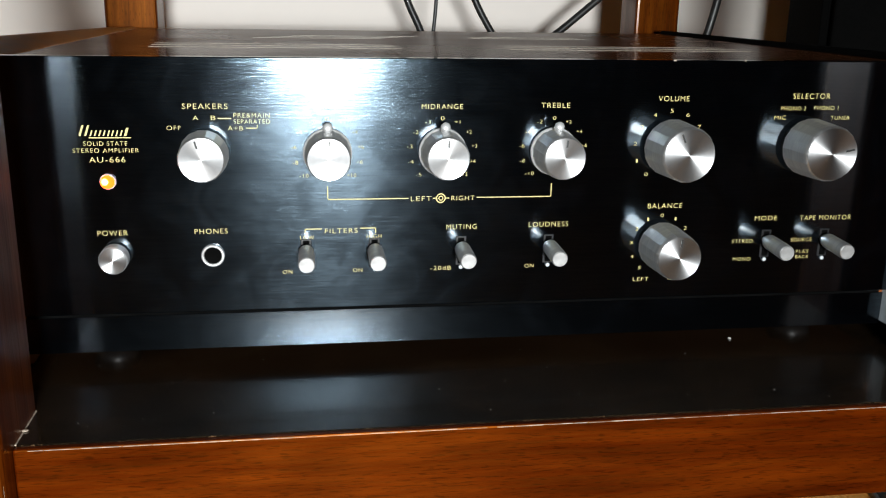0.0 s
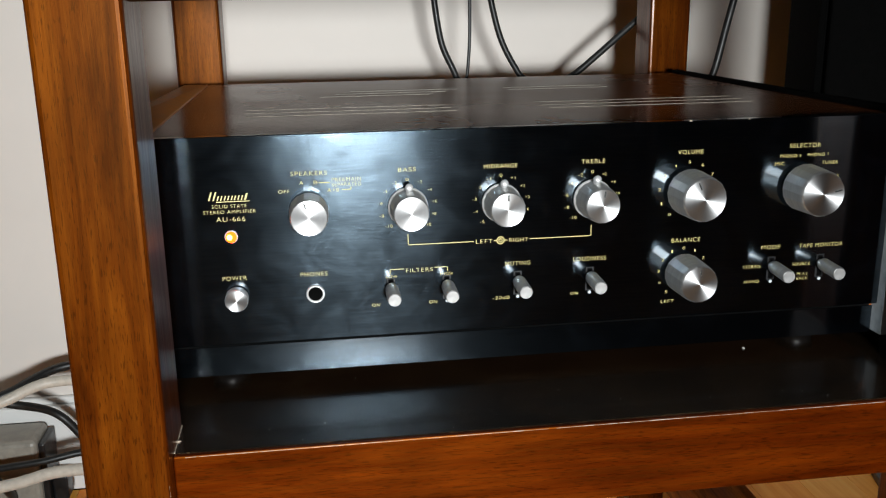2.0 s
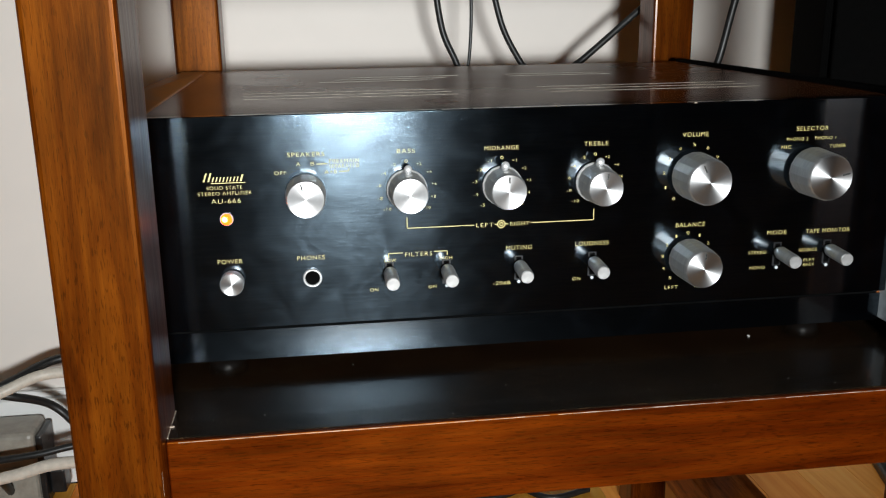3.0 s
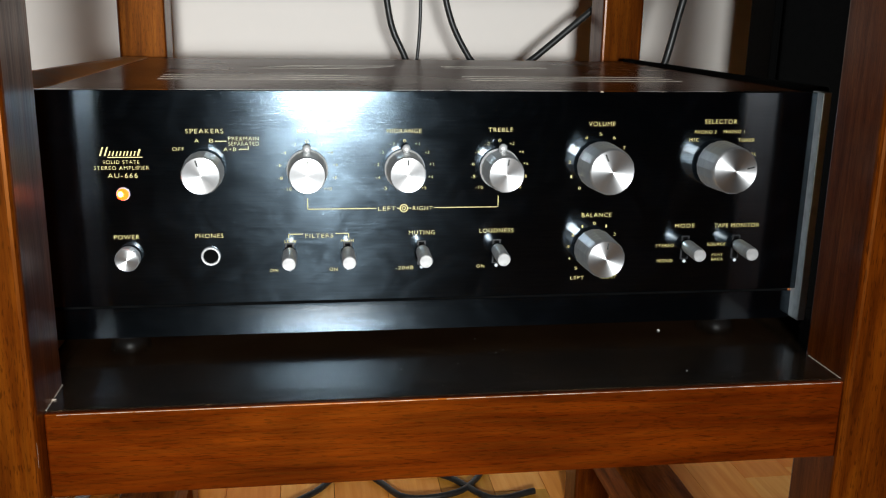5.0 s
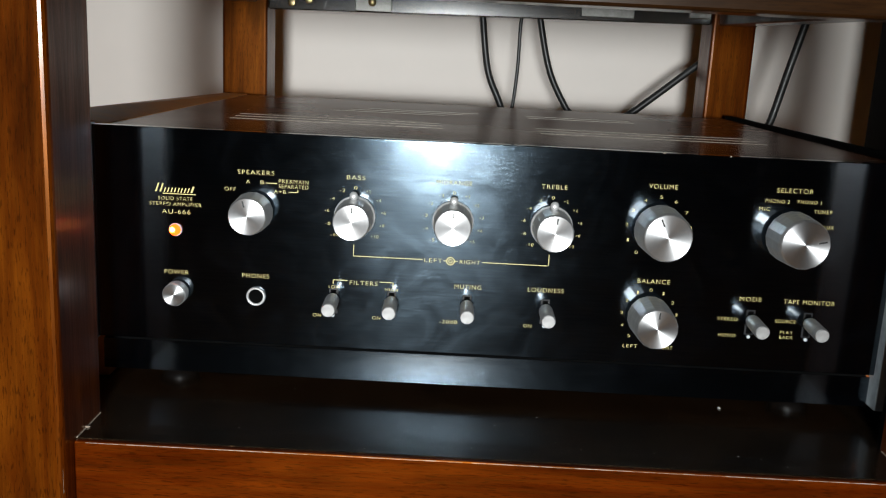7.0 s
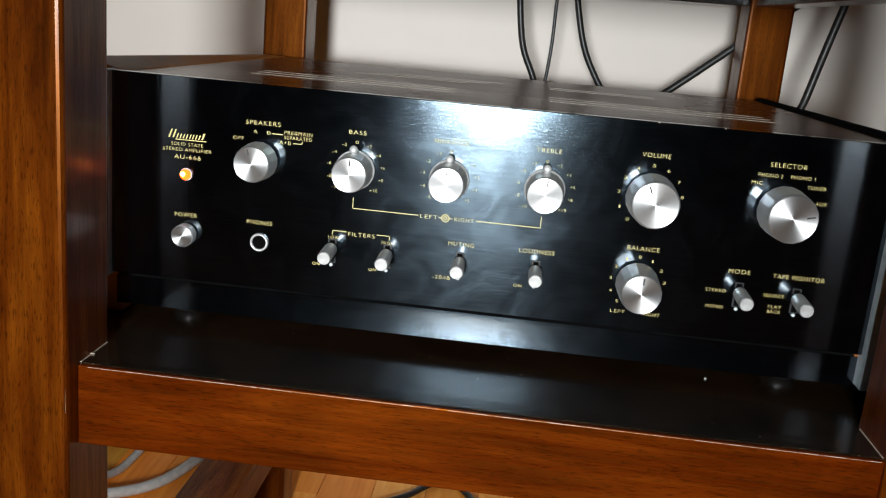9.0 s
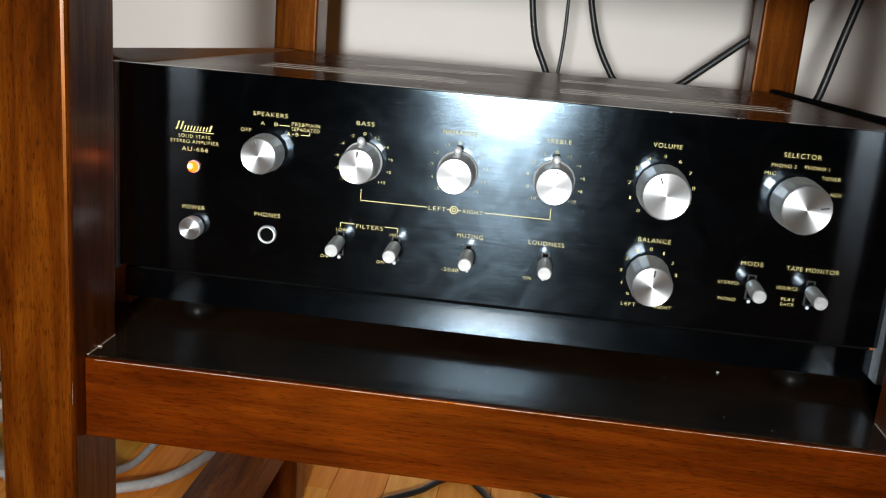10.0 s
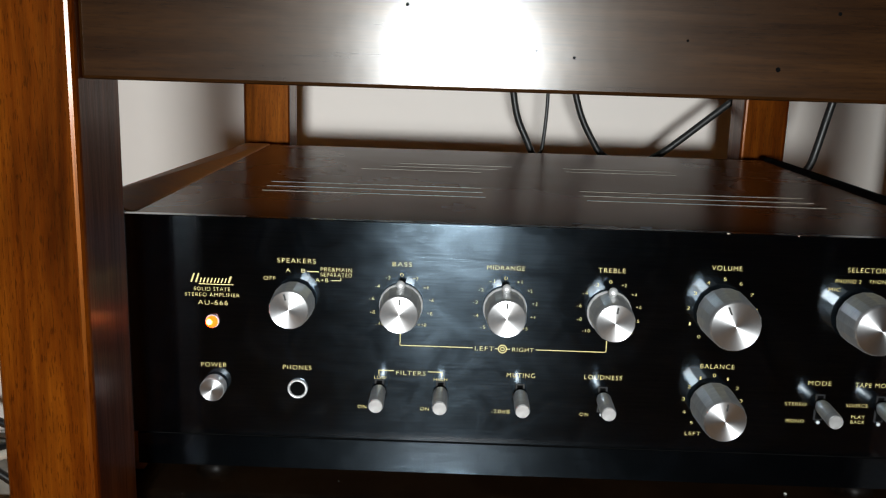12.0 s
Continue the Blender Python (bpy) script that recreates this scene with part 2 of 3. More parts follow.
def tube(points, radius, sides=8, steps=8, bm=None):
    """A round cable that runs smoothly through the points."""
    bm = bm or bmesh.new()
    p = [Vector(q) for q in points]
    p = [2 * p[0] - p[1]] + p + [2 * p[-1] - p[-2]]
    line = []
    for i in range(1, len(p) - 2):
        for k in range(steps):
            u = k / steps
            line.append(0.5 * (2 * p[i] + (p[i + 1] - p[i - 1]) * u + (2 * p[i - 1] - 5 * p[i] + 4 * p[i + 1] - p[i + 2]) * u * u + (3 * p[i] - p[i - 1] - 3 * p[i + 1] + p[i + 2]) * u ** 3))
    line.append(p[-2])
    rings, side = [], None
    for i, q in enumerate(line):
        way = (line[min(i + 1, len(line) - 1)] - line[max(i - 1, 0)]).normalized()
        if side is None:
            side = way.orthogonal().normalized()
        side = (side - way * side.dot(way)).normalized()
        up = way.cross(side)
        rings.append([bm.verts.new(q + radius * (math.cos(math.tau * k / sides) * side + math.sin(math.tau * k / sides) * up)) for k in range(sides)])
    for a, b in zip(rings, rings[1:]):
        for k in range(sides):
            j = (k + 1) % sides
            bm.faces.new((a[k], a[j], b[j], b[k]))
    bm.faces.new(rings[0])
    bm.faces.new(list(reversed(rings[-1])))
    return bm


def thing(name, label, category, at=(0, 0, 0), group="", kind=""):
    ob = new(name)
    ob.location = at
    ob.empty_display_size = 0.02
    return tagged(ob, label, category, group, kind)


# ---- the room ----
FLOOR_Z, WALL_Y = -0.345, 0.56
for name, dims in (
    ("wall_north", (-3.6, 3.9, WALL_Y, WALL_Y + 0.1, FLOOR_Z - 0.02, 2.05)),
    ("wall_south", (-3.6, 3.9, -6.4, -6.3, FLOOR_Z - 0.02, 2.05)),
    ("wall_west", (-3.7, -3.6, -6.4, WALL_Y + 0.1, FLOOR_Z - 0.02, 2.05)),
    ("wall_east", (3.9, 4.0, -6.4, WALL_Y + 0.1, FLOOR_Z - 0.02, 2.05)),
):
    tagged(part(name, box(*dims), WALL if name == "wall_north" else DIM_WALL), "pale grey-beige painted room wall" if name == "wall_north" else "unseen room wall, darkened to keep reflections low", "wall", kind="structure")
tagged(part("ceiling", box(-3.7, 4.0, -6.4, WALL_Y + 0.1, 2.05, 2.1), DIM_WALL), "unseen ceiling, darkened to cut bounced light", "ceiling", kind="structure")
bm = box(-3.6, 3.9, WALL_Y - 0.014, WALL_Y, FLOOR_Z, FLOOR_Z + 0.106, 0.002)
box(-3.6, 3.9, WALL_Y - 0.008, WALL_Y - 0.001, FLOOR_Z + 0.106, FLOOR_Z + 0.114, 0.002, bm=bm)
tagged(part("baseboard", bm, WHITE), "white gloss-painted baseboard along the wall", "baseboard", kind="structure")
floor = tagged(part("floor", box(-3.6, 3.9, -6.3, WALL_Y, FLOOR_Z - 0.06, FLOOR_Z - 0.006), PIT), "orange-brown oak strip floor", "floor", kind="structure")

# ---- the shelf unit ----
unit = thing("wooden_shelf_unit", "red-brown stained wooden shelf unit with worn edges, open sides", "shelf unit", (0.02, 0.15, FLOOR_Z))
unit_inv = Matrix.Translation((-0.02, -0.15, -FLOOR_Z))


def unit_part(name, bm, mat, label=""):
    return part(name, bm, mat, unit, label, at=unit_inv.copy())


TOP_Z = 0.62
for x0, x1, y0, y1 in ((-0.2075, -0.1695, -0.080, -0.033), (0.2185, 0.2560, -0.072, -0.029), (-0.211, -0.171, 0.378, 0.418), (0.2205, 0.259, 0.378, 0.418)):
    unit_part("post", box(x0, x1, y0, y1, FLOOR_Z, TOP_Z, 0.0028, 3), WOOD_Z, "lacquered brown post with rounded, rubbed edges")
unit_part("shelf_board", box(-0.2, 0.25, -0.066, 0.40, -0.016, 0.0, 0.0006, 1), SHELF, "dusty black-brown shelf board")
unit_part("front_rail", box(-0.1695, 0.2185, -0.0685, -0.045, -0.0425, -0.0005, 0.0008, 2), WOOD_X, "orange-brown lacquered lower front rail")
unit_part("upper_front_rail", box(-0.1695, 0.2185, -0.0745, -0.045, 0.2048, 0.288, 0.0015, 2), WOOD_TOP, "dark brown upper rail with pinholes")
bm = box(-0.171, 0.2205, 0.384, 0.404, 0.2065, 0.262, 0.001, 1)
for v in bm.verts:
    if v.co.z < 0.22:
        v.co.z += 0.005 * (v.co.x + 0.171) / 0.39
unit_part("upper_back_rail", bm, SHELF, "near-black upper back rail")
for x0, x1 in ((-0.204, -0.180), (0.226, 0.249)):
    unit_part("upper_side_rail", box(x0, x1, -0.033, 0.378, 0.2115, 0.285, 0.001, 1), WOOD_TOP)
    unit_part("shelf_side_rail", box(x0, x1, -0.033, 0.378, -0.0425, -0.0165, 0.001, 1), WOOD_Y)
unit_part("upper_shelf_board", box(-0.18, 0.226, -0.045, 0.384, 0.262, 0.28, 0.001, 1), WOOD_TOP)
unit_part("shelf_back_rail", box(-0.171, 0.2205, 0.384, 0.404, -0.0425, -0.0165, 0.001, 1), WOOD_X)
for x0, x1 in ((-0.2035, -0.160), (0.205, 0.2525)):
    unit_part("low_side_rail", box(x0, x1, -0.0335, 0.3785, -0.235, -0.2, 0.001, 1), WOOD_Y)
# Dark strip added for the amplifier's shade above the cover's rear edge.
unit_part("back_rail", box(-0.171, 0.2205, 0.386, 0.402, 0.09, 0.1240, 0.001, 1), SHELF, "near-black strip for the shade behind the cover")


def bracket(x0, x1, z0, z1, screws):
    p = unit_part("bracket_plate", box(x0, x1, 0.3815, 0.3838, z0, z1, 0.0006, 1), ZINC, "grey zinc bracket plate with a screw")
    for sx, sz in screws:
        s = part("screw", lathe([(0.0036, 0.0), (0.0036, -0.0006), (0.0026, -0.0016), (0.0008, -0.0019)], 14), BRASS, p, smooth=True)
        s.location = (sx, 0.3815, sz)
    return p


bracket(-0.094, -0.062, 0.2085, 0.236, [(-0.079, 0.2165)])
bracket(0.105, 0.152, 0.2135, 0.240, [(0.119, 0.2245)])
bracket(0.2, 0.2195, 0.2165, 0.234, [])
for sx, sz in ((-0.135, 0.216), (0.178, 0.2245), (-0.15, 0.213)):
    s = unit_part("screw", lathe([(0.0036, 0.0), (0.0036, -0.0006), (0.0026, -0.0016), (0.0008, -0.0019)], 14), BRASS)
    s.matrix_basis = unit_inv @ Matrix.Translation((sx, 0.3838, sz))

# rubbed light line where the shelf board meets the rail, broken up
rng = random.Random(4)
bm = bmesh.new()
x = -0.164
while x < 0.216:
    w = rng.uniform(0.001, 0.012)
    if rng.random() < 0.97:
        h = rng.uniform(0.00003, 0.00014)
        box(x, min(x + w, 0.217), -0.06872, -0.0680, -0.0011, -0.0011 + 2 * h, bm=bm)
    x += w + rng.uniform(0.0, 0.0006)
tagged(unit_part("worn_edge", bm, WEAR, "pale worn line along the shelf edge"), kind="stuff")
# Pale strips down two post edges: rubbed wear plus a painted edge highlight.
for ex, ey, name in ((-0.16985, -0.07945, "left"), (-0.1714, 0.3785, "rear")):
    bm = bmesh.new()
    z = -0.30
    while z < 0.55:
        h = rng.uniform(0.004, 0.05)
        w = rng.uniform(0.00012, 0.00042)
        if rng.random() < 0.8:
            box(ex - 0.0009 - w, ex - 0.0009 + w, ey + 0.0007 - w, ey + 0.0007 + w, z, z + h, bm=bm)
        z += h + rng.uniform(0.0, 0.012)
    tagged(unit_part("worn_edge", bm, WEAR, "pale line down the post's edge, rubbed wear and painted highlight"), kind="stuff")
for x0, x1, y1 in ((-0.1694, -0.1688, -0.036), (0.2178, 0.2184, -0.034)):
    bm = box(x0, x1, -0.0655, y1, -0.0002, 0.0003, 0.0001, 1)
    if x0 < 0:
        bmesh.ops.create_icosphere(bm, subdivisions=2, radius=0.0009, matrix=Matrix.Translation((x0 + 0.0008, -0.054, 0.0004)) @ Matrix.Diagonal((1.5, 1.0, 0.5, 1)))
    tagged(unit_part("worn_corner", bm, WEAR, "pale worn line where shelf and post meet"), kind="stuff")
bm = bmesh.new()
for i in range(16):
    px, pz = rng.uniform(-0.15, 0.2), rng.uniform(0.208, 0.28)
    lathe([(rng.uniform(0.0004, 0.001), 0.0), (0.0003, -0.0001)], 7, bm)
    for v in list(bm.verts)[-14:]:
        v.co += Vector((px, -0.07452, pz))
tagged(unit_part("pinhole", bm, PIT), kind="stuff")

# ---- dust on the shelf ----
bm = bmesh.new()
for i in range(110):
    px, py = rng.uniform(-0.16, 0.21), rng.uniform(-0.064, 0.012)
    s = 0.00006 + 0.00016 * rng.random() ** 3 if i else 0.0010
    if not i:
        px, py = 0.150, 0.012
    a = rng.uniform(0, 3.14)
    made = bmesh.ops.create_icosphere(bm, subdivisions=1, radius=1.0, matrix=Matrix.Translation((px, py, s * 0.4)) @ Matrix.Rotation(a, 4, "Z") @ Matrix.Diagonal((s * rng.uniform(0.8, 2.2), s * 0.7, s * 0.5, 1)))
tagged(part("dust", bm, FLECK), "pale specks of dust on the black shelf", "dust", kind="stuff")

# ---- the amplifier ----
amp = thing("stereo_amplifier", "black brushed-metal vintage stereo amplifier with silver knobs and gold print", "amplifier", (0.024, 0.15, 0.0))
amp_inv = Matrix.Translation((-0.024, -0.15, 0.0))


def amp_part(name, bm, mat, label="", smooth=False, at=None):
    return part(name, bm, mat, amp, label, smooth, amp_inv @ (at or Matrix()))


LEFT, RIGHT, TOP = -0.183, 0.2250, 0.1385
panel = amp_part("front_panel", box(LEFT, RIGHT, 0.0, 0.005, 0.0276, TOP, 0.0004, 3), PANEL, "brushed black faceplate with faint smudges")
amp_part("kick_strip", box(LEFT + 0.001, RIGHT, 0.0043, 0.0075, 0.0085, 0.0250, 0.0001, 1), SATIN, "black strip under the faceplate")
# Black strip added in the seam to paint its shade.
amp_part("strip_backing", box(LEFT + 0.002, RIGHT - 0.002, 0.0047, 0.0051, 0.0200, 0.0300), PIT)
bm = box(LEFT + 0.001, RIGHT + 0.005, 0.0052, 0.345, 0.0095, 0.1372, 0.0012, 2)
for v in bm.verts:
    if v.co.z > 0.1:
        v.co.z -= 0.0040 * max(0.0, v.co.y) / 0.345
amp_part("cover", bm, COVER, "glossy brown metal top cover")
amp_part("trim_strip", box(LEFT - 0.0036, LEFT, -0.004, 0.006, 0.0262, TOP + 0.0004, 0.0005, 2), STRIP, "dull silver edge strip")
amp_part("trim_strip", box(RIGHT, RIGHT + 0.0046, -0.0060, 0.006, 0.010, TOP + 0.0004, 0.0005, 2), STRIP, "dull silver edge strip")
# Left panel's orange is brightened to look lit; right one's shade is painted black.
for x0, x1, z1, fall, mat in ((-0.203, -0.1822, 0.1440, 0.0107, WOOD_SIDE), (RIGHT + 0.0072, RIGHT + 0.0135, 0.1405, 0.0050, CLOTH)):
    bm = box(x0, x1, 0.012, 0.35, 0.0004, z1, 0.0012, 2)
    for v in bm.verts:
        if v.co.z > 0.1:
            v.co.z -= fall * max(0.0, v.co.y) / 0.35 + (0.0062 * (1 - v.co.y / 0.35) if -0.195 < v.co.x < 0 else 0)
    amp_part("side_panel", bm, mat, "orange-brown wooden side panel" if mat is WOOD_SIDE else "side panel, its shade put in as black")
for fx in (-0.15, 0.195):
    for fy in (0.035, 0.25):
        amp_part("foot", lathe([(0.009, 0.0), (0.011, 0.0085)], 18), BLACK, "", True, Matrix.Translation((fx, fy, 0.0)) @ Matrix.Rotation(radians(90), 4, "X") @ Matrix.Diagonal((1, 1, 1, 1)))


def cover_z(y):
    return 0.1372 - 0.0040 * y / 0.345


def vents(x0, x1, ys, skew=0.0):
    for i, y in enumerate(ys):
        z = cover_z(y)
        bm = box(x0 - skew * i, x1 - skew * i, y - 0.0004, y + 0.0004, z - 0.0004, z + 0.00022, 0.0001, 1)
        amp_part("vent_lip", bm, LIP)
        amp_part("vent_slot", box(x0 - skew * i, x1 - skew * i, y + 0.0007, y + 0.0024, z - 0.0004, z + 0.0001), PIT)


vents(-0.136, -0.008, (0.094, 0.112, 0.130), 0.001)
vents(0.050, 0.186, (0.094, 0.112, 0.130), 0.0)
vents(-0.090, -0.008, (0.206, 0.224, 0.242), -0.012)
vents(0.052, 0.130, (0.224, 0.242), 0.0)

# chips on the faceplate's top edge
bm = bmesh.new()
for cx, w in ((0.104, 0.0007), (0.137, 0.0003)):
    box(cx - w, cx + w, -0.0002, 0.0012, TOP - 0.0004, TOP + 0.00012, bm=bm)
tagged(amp_part("edge_chip", bm, WEAR), kind="stuff")


# lettering
def letters(text, x0, x1, z, height, bm=None, bold=0.0):
    """Raised print on the faceplate, from x0 to x1, its middle at z."""
    c = bpy.data.curves.new("print", "FONT")
    c.body, c.size, c.extrude, c.offset, c.space_character = text, 1.0, 0.0, bold, 1.18
    ob = bpy.data.objects.new("print", c)
    scene.collection.objects.link(ob)
    deps = bpy.context.evaluated_depsgraph_get()
    me = bpy.data.meshes.new_from_object(ob.evaluated_get(deps))
    bpy.data.objects.remove(ob)
    co = np.array([v.co[:] for v in me.vertices])
    lo, hi = co.min(0), co.max(0)
    k = bmesh.new()
    k.from_mesh(me)
    bpy.data.meshes.remove(me)
    for v in k.verts:
        u = (v.co.x - lo[0]) / max(hi[0] - lo[0], 1e-6)
        w = (v.co.y - (lo[1] + hi[1]) / 2) / max(hi[1] - lo[1], 1e-6)
        v.co = Vector((x0 + u * (x1 - x0), -0.00012, z + w * height))
    for f in k.faces:
        if f.normal.y > 0:
            f.normal_flip()
    if bm is None:
        return k
    me = bpy.data.meshes.new("join")
    k.to_mesh(me)
    k.free()
    bm.from_mesh(me)
    bpy.data.meshes.remove(me)
    return bm


def caption(text, x0, x1, z, height=0.0026, bold=-0.011):
    amp_part("lettering", letters(text, x0, x1, z, height * 0.86, None, bold), GOLD)


def strip(bm, x0, z0, x1, z1, w=0.0004):
    box(min(x0, x1) - w / 2, max(x0, x1) + w / 2, -0.00014, 0.0004, min(z0, z1) - w / 2, max(z0, z1) + w / 2, bm=bm)
    return bm


for text, x0, x1, z, h in (
    ("SPEAKERS", -0.1095, -0.0910, 0.1182, 0.0026), ("SOLID STATE", -0.1500, -0.1325, 0.1028, 0.0021), ("STEREO AMPLIFIER", -0.1545, -0.1280, 0.0999, 0.0021),
    ("AU-666", -0.1482, -0.1337, 0.0960, 0.0027), ("POWER", -0.1474, -0.1350, 0.0643, 0.0026), ("PHONES", -0.1072, -0.0932, 0.0643, 0.0026),
    ("BASS", -0.0543, -0.0450, 0.1182, 0.0025), ("MIDRANGE", -0.0090, 0.0090, 0.1181, 0.0025), ("TREBLE", 0.0440, 0.0570, 0.1186, 0.0025),
    ("VOLUME", 0.0978, 0.1122, 0.1216, 0.0027), ("SELECTOR", 0.1620, 0.1802, 0.1228, 0.0027), ("PHONO 2", 0.1568, 0.1690, 0.1172, 0.0021),
    ("PHONO 1", 0.1730, 0.1850, 0.1174, 0.0021), ("TUNER", 0.1818, 0.1912, 0.1128, 0.0021), ("AUX", 0.1872, 0.1928, 0.1050, 0.0021), ("MIC", 0.1540, 0.1596, 0.1130, 0.0021),
    ("LEFT", -0.0134, -0.0042, 0.0774, 0.0024), ("RIGHT", 0.0048, 0.0152, 0.0774, 0.0024), ("FILTERS", -0.0514, -0.0370, 0.0634, 0.0025),
    ("LOW", -0.0622, -0.0562, 0.0606, 0.0019), ("HIGH", -0.0330, -0.0264, 0.0606, 0.0019), ("MUTING", 0.0028, 0.0166, 0.0642, 0.0026),
    ("LOUDNESS", 0.0407, 0.0592, 0.0646, 0.0026), ("-20dB", -0.0042, 0.0052, 0.0450, 0.0022), ("BALANCE", 0.0967, 0.1133, 0.0723, 0.0027),
    ("LEFT", 0.0922, 0.0998, 0.0370, 0.0021), ("RIGHT", 0.1094, 0.1182, 0.0370, 0.0021), ("MODE", 0.1500, 0.1612, 0.0655, 0.0026),
    ("STEREO", 0.1398, 0.1502, 0.0544, 0.0020), ("MONO", 0.1412, 0.1500, 0.0456, 0.0020), ("TAPE MONITOR", 0.1728, 0.1990, 0.0653, 0.0026),
    ("SOURCE", 0.1696, 0.1802, 0.0546, 0.0020), ("PLAY", 0.1729, 0.1795, 0.0487, 0.0019), ("BACK", 0.1729, 0.1797, 0.0460, 0.0019),
    ("PRE&MAIN", -0.0887, -0.0737, 0.1144, 0.0022), ("SEPARATED", -0.0887, -0.0737, 0.1118, 0.0022), ("OFF", -0.1162, -0.1105, 0.1092, 0.0021),
    ("A", -0.1054, -0.1032, 0.1134, 0.0021), ("B", -0.0980, -0.0961, 0.1134, 0.0021), ("A+B", -0.0912, -0.0850, 0.1090, 0.0021),
    ("ON", -0.0702, -0.0660, 0.0450, 0.0020), ("ON", -0.0392, -0.0350, 0.0450, 0.0020), ("ON", 0.0396, 0.0438, 0.0450, 0.0020),
):
    caption(text, x0, x1, z, h)


def numerals(cx, cz, radius, marks, height=0.0016):
    """The figures of a scale round a knob: (text, degrees clockwise from the top)."""
    bm = bmesh.new()
    for text, a in marks:
        w = 0.00155 * len(text) - (0.0007 if "1" in text or "-" in text or "+" in text else 0.0)
        x, z = cx + radius * math.sin(radians(a)), cz + radius * math.cos(radians(a))
        bm = letters(text, x - w / 2, x + w / 2, z, height * (0.3 if text == "-" else 1), bm, -0.014)
    amp_part("dial_scale", bm, GOLD)


TONE = [(s + str(n), d * i * 27.0) for d, s in ((-1, "-"), (1, "+")) for i, n in ((1, 2), (2, 4), (3, 6), (4, 8), (5, 10))] + [("0", 0)]
MIDS = [(s + str(n), d * n * 27.0) for d, s in ((-1, "-"), (1, "+")) for n in (1, 2, 3, 4, 5)] + [("0", 0)]
numerals(-0.0497, 0.0985, 0.0145, TONE)
numerals(0.0002, 0.0985, 0.0145, MIDS)
numerals(0.0502, 0.0985, 0.0145, TONE)
numerals(0.1045, 0.1000, 0.0162, [(str(i), -142 + 28.4 * i) for i in range(11)])
numerals(0.1040, 0.0535, 0.0142, [("0", 0)] + [(str(i), s * 28.0 * i) for s in (-1, 1) for i in (1, 2, 3, 4, 5)])

# printed lines
bm = bmesh.new()
strip(bm, -0.0499, 0.0776, -0.0499, 0.0833)
strip(bm, -0.0499, 0.0776, -0.0146, 0.0776)
strip(bm, 0.0164, 0.0776, 0.0503, 0.0776)
strip(bm, 0.0503, 0.0776, 0.0503, 0.0833)
strip(bm, -0.0034, 0.0775, -0.0022, 0.0775)
strip(bm, 0.0022, 0.0775, 0.0036, 0.0775)
amp_part("printed_bracket", bm, GOLD)
bm = bmesh.new()
strip(bm, -0.0600, 0.0644, -0.0600, 0.0624)
strip(bm, -0.0600, 0.0644, -0.0528, 0.0644)
strip(bm, -0.0358, 0.0644, -0.0290, 0.0644)
strip(bm, -0.0290, 0.0644, -0.0290, 0.0624)
amp_part("printed_bracket", bm, GOLD)
bm = bmesh.new()
strip(bm, -0.0950, 0.1131, -0.0898, 0.1131)
strip(bm, -0.0835, 0.1090, -0.0790, 0.1090)
strip(bm, -0.0790, 0.1090, -0.0790, 0.1102)
amp_part("printed_bracket", bm, GOLD)
for r0, r1 in ((0.0022, 0.0017), (0.0011, 0.0007)):
    bm = bmesh.new()
    ring = [[bm.verts.new((r * math.sin(math.tau * i / 28), -0.0002, 0.0775 + r * math.cos(math.tau * i / 28))) for i in range(28)] for r in (r0, r1)]
    for i in range(28):
        j = (i + 1) % 28
        bm.faces.new((ring[0][i], ring[0][j], ring[1][j], ring[1][i]))
    amp_part("printed_ring", bm, GOLD)

# maker's mark: slanted gold strokes over a thin underline
bm = bmesh.new()
for x0, w, h, dz in ((-0.1516, 0.0034, 0.0044, 0.0004), (-0.1473, 0.0026, 0.0024, -0.0007), (-0.1438, 0.0026, 0.0024, -0.0007), (-0.1403, 0.0024, 0.0024, -0.0007), (-0.1370, 0.0026, 0.0024, -0.0007), (-0.1336, 0.0010, 0.0034, -0.0002)):
    z0, z1 = 0.1078 + dz - h / 2, 0.1078 + dz + h / 2
    for a, b in ((0.0, 0.24), (0.66, 0.9)) if w > 0.002 else ((0.0, 1.0),):
        lean = 0.34
        q = [bm.verts.new((x0 + w * u + lean * (z - z0), -0.00014, z)) for u, z in ((a, z0), (b, z0), (b, z1), (a, z1))]
        bm.faces.new(q)
strip(bm, -0.1475, 0.1052, -0.1310, 0.1052, 0.0004)
amp_part("maker_mark", bm, GOLD, "gold maker's mark")


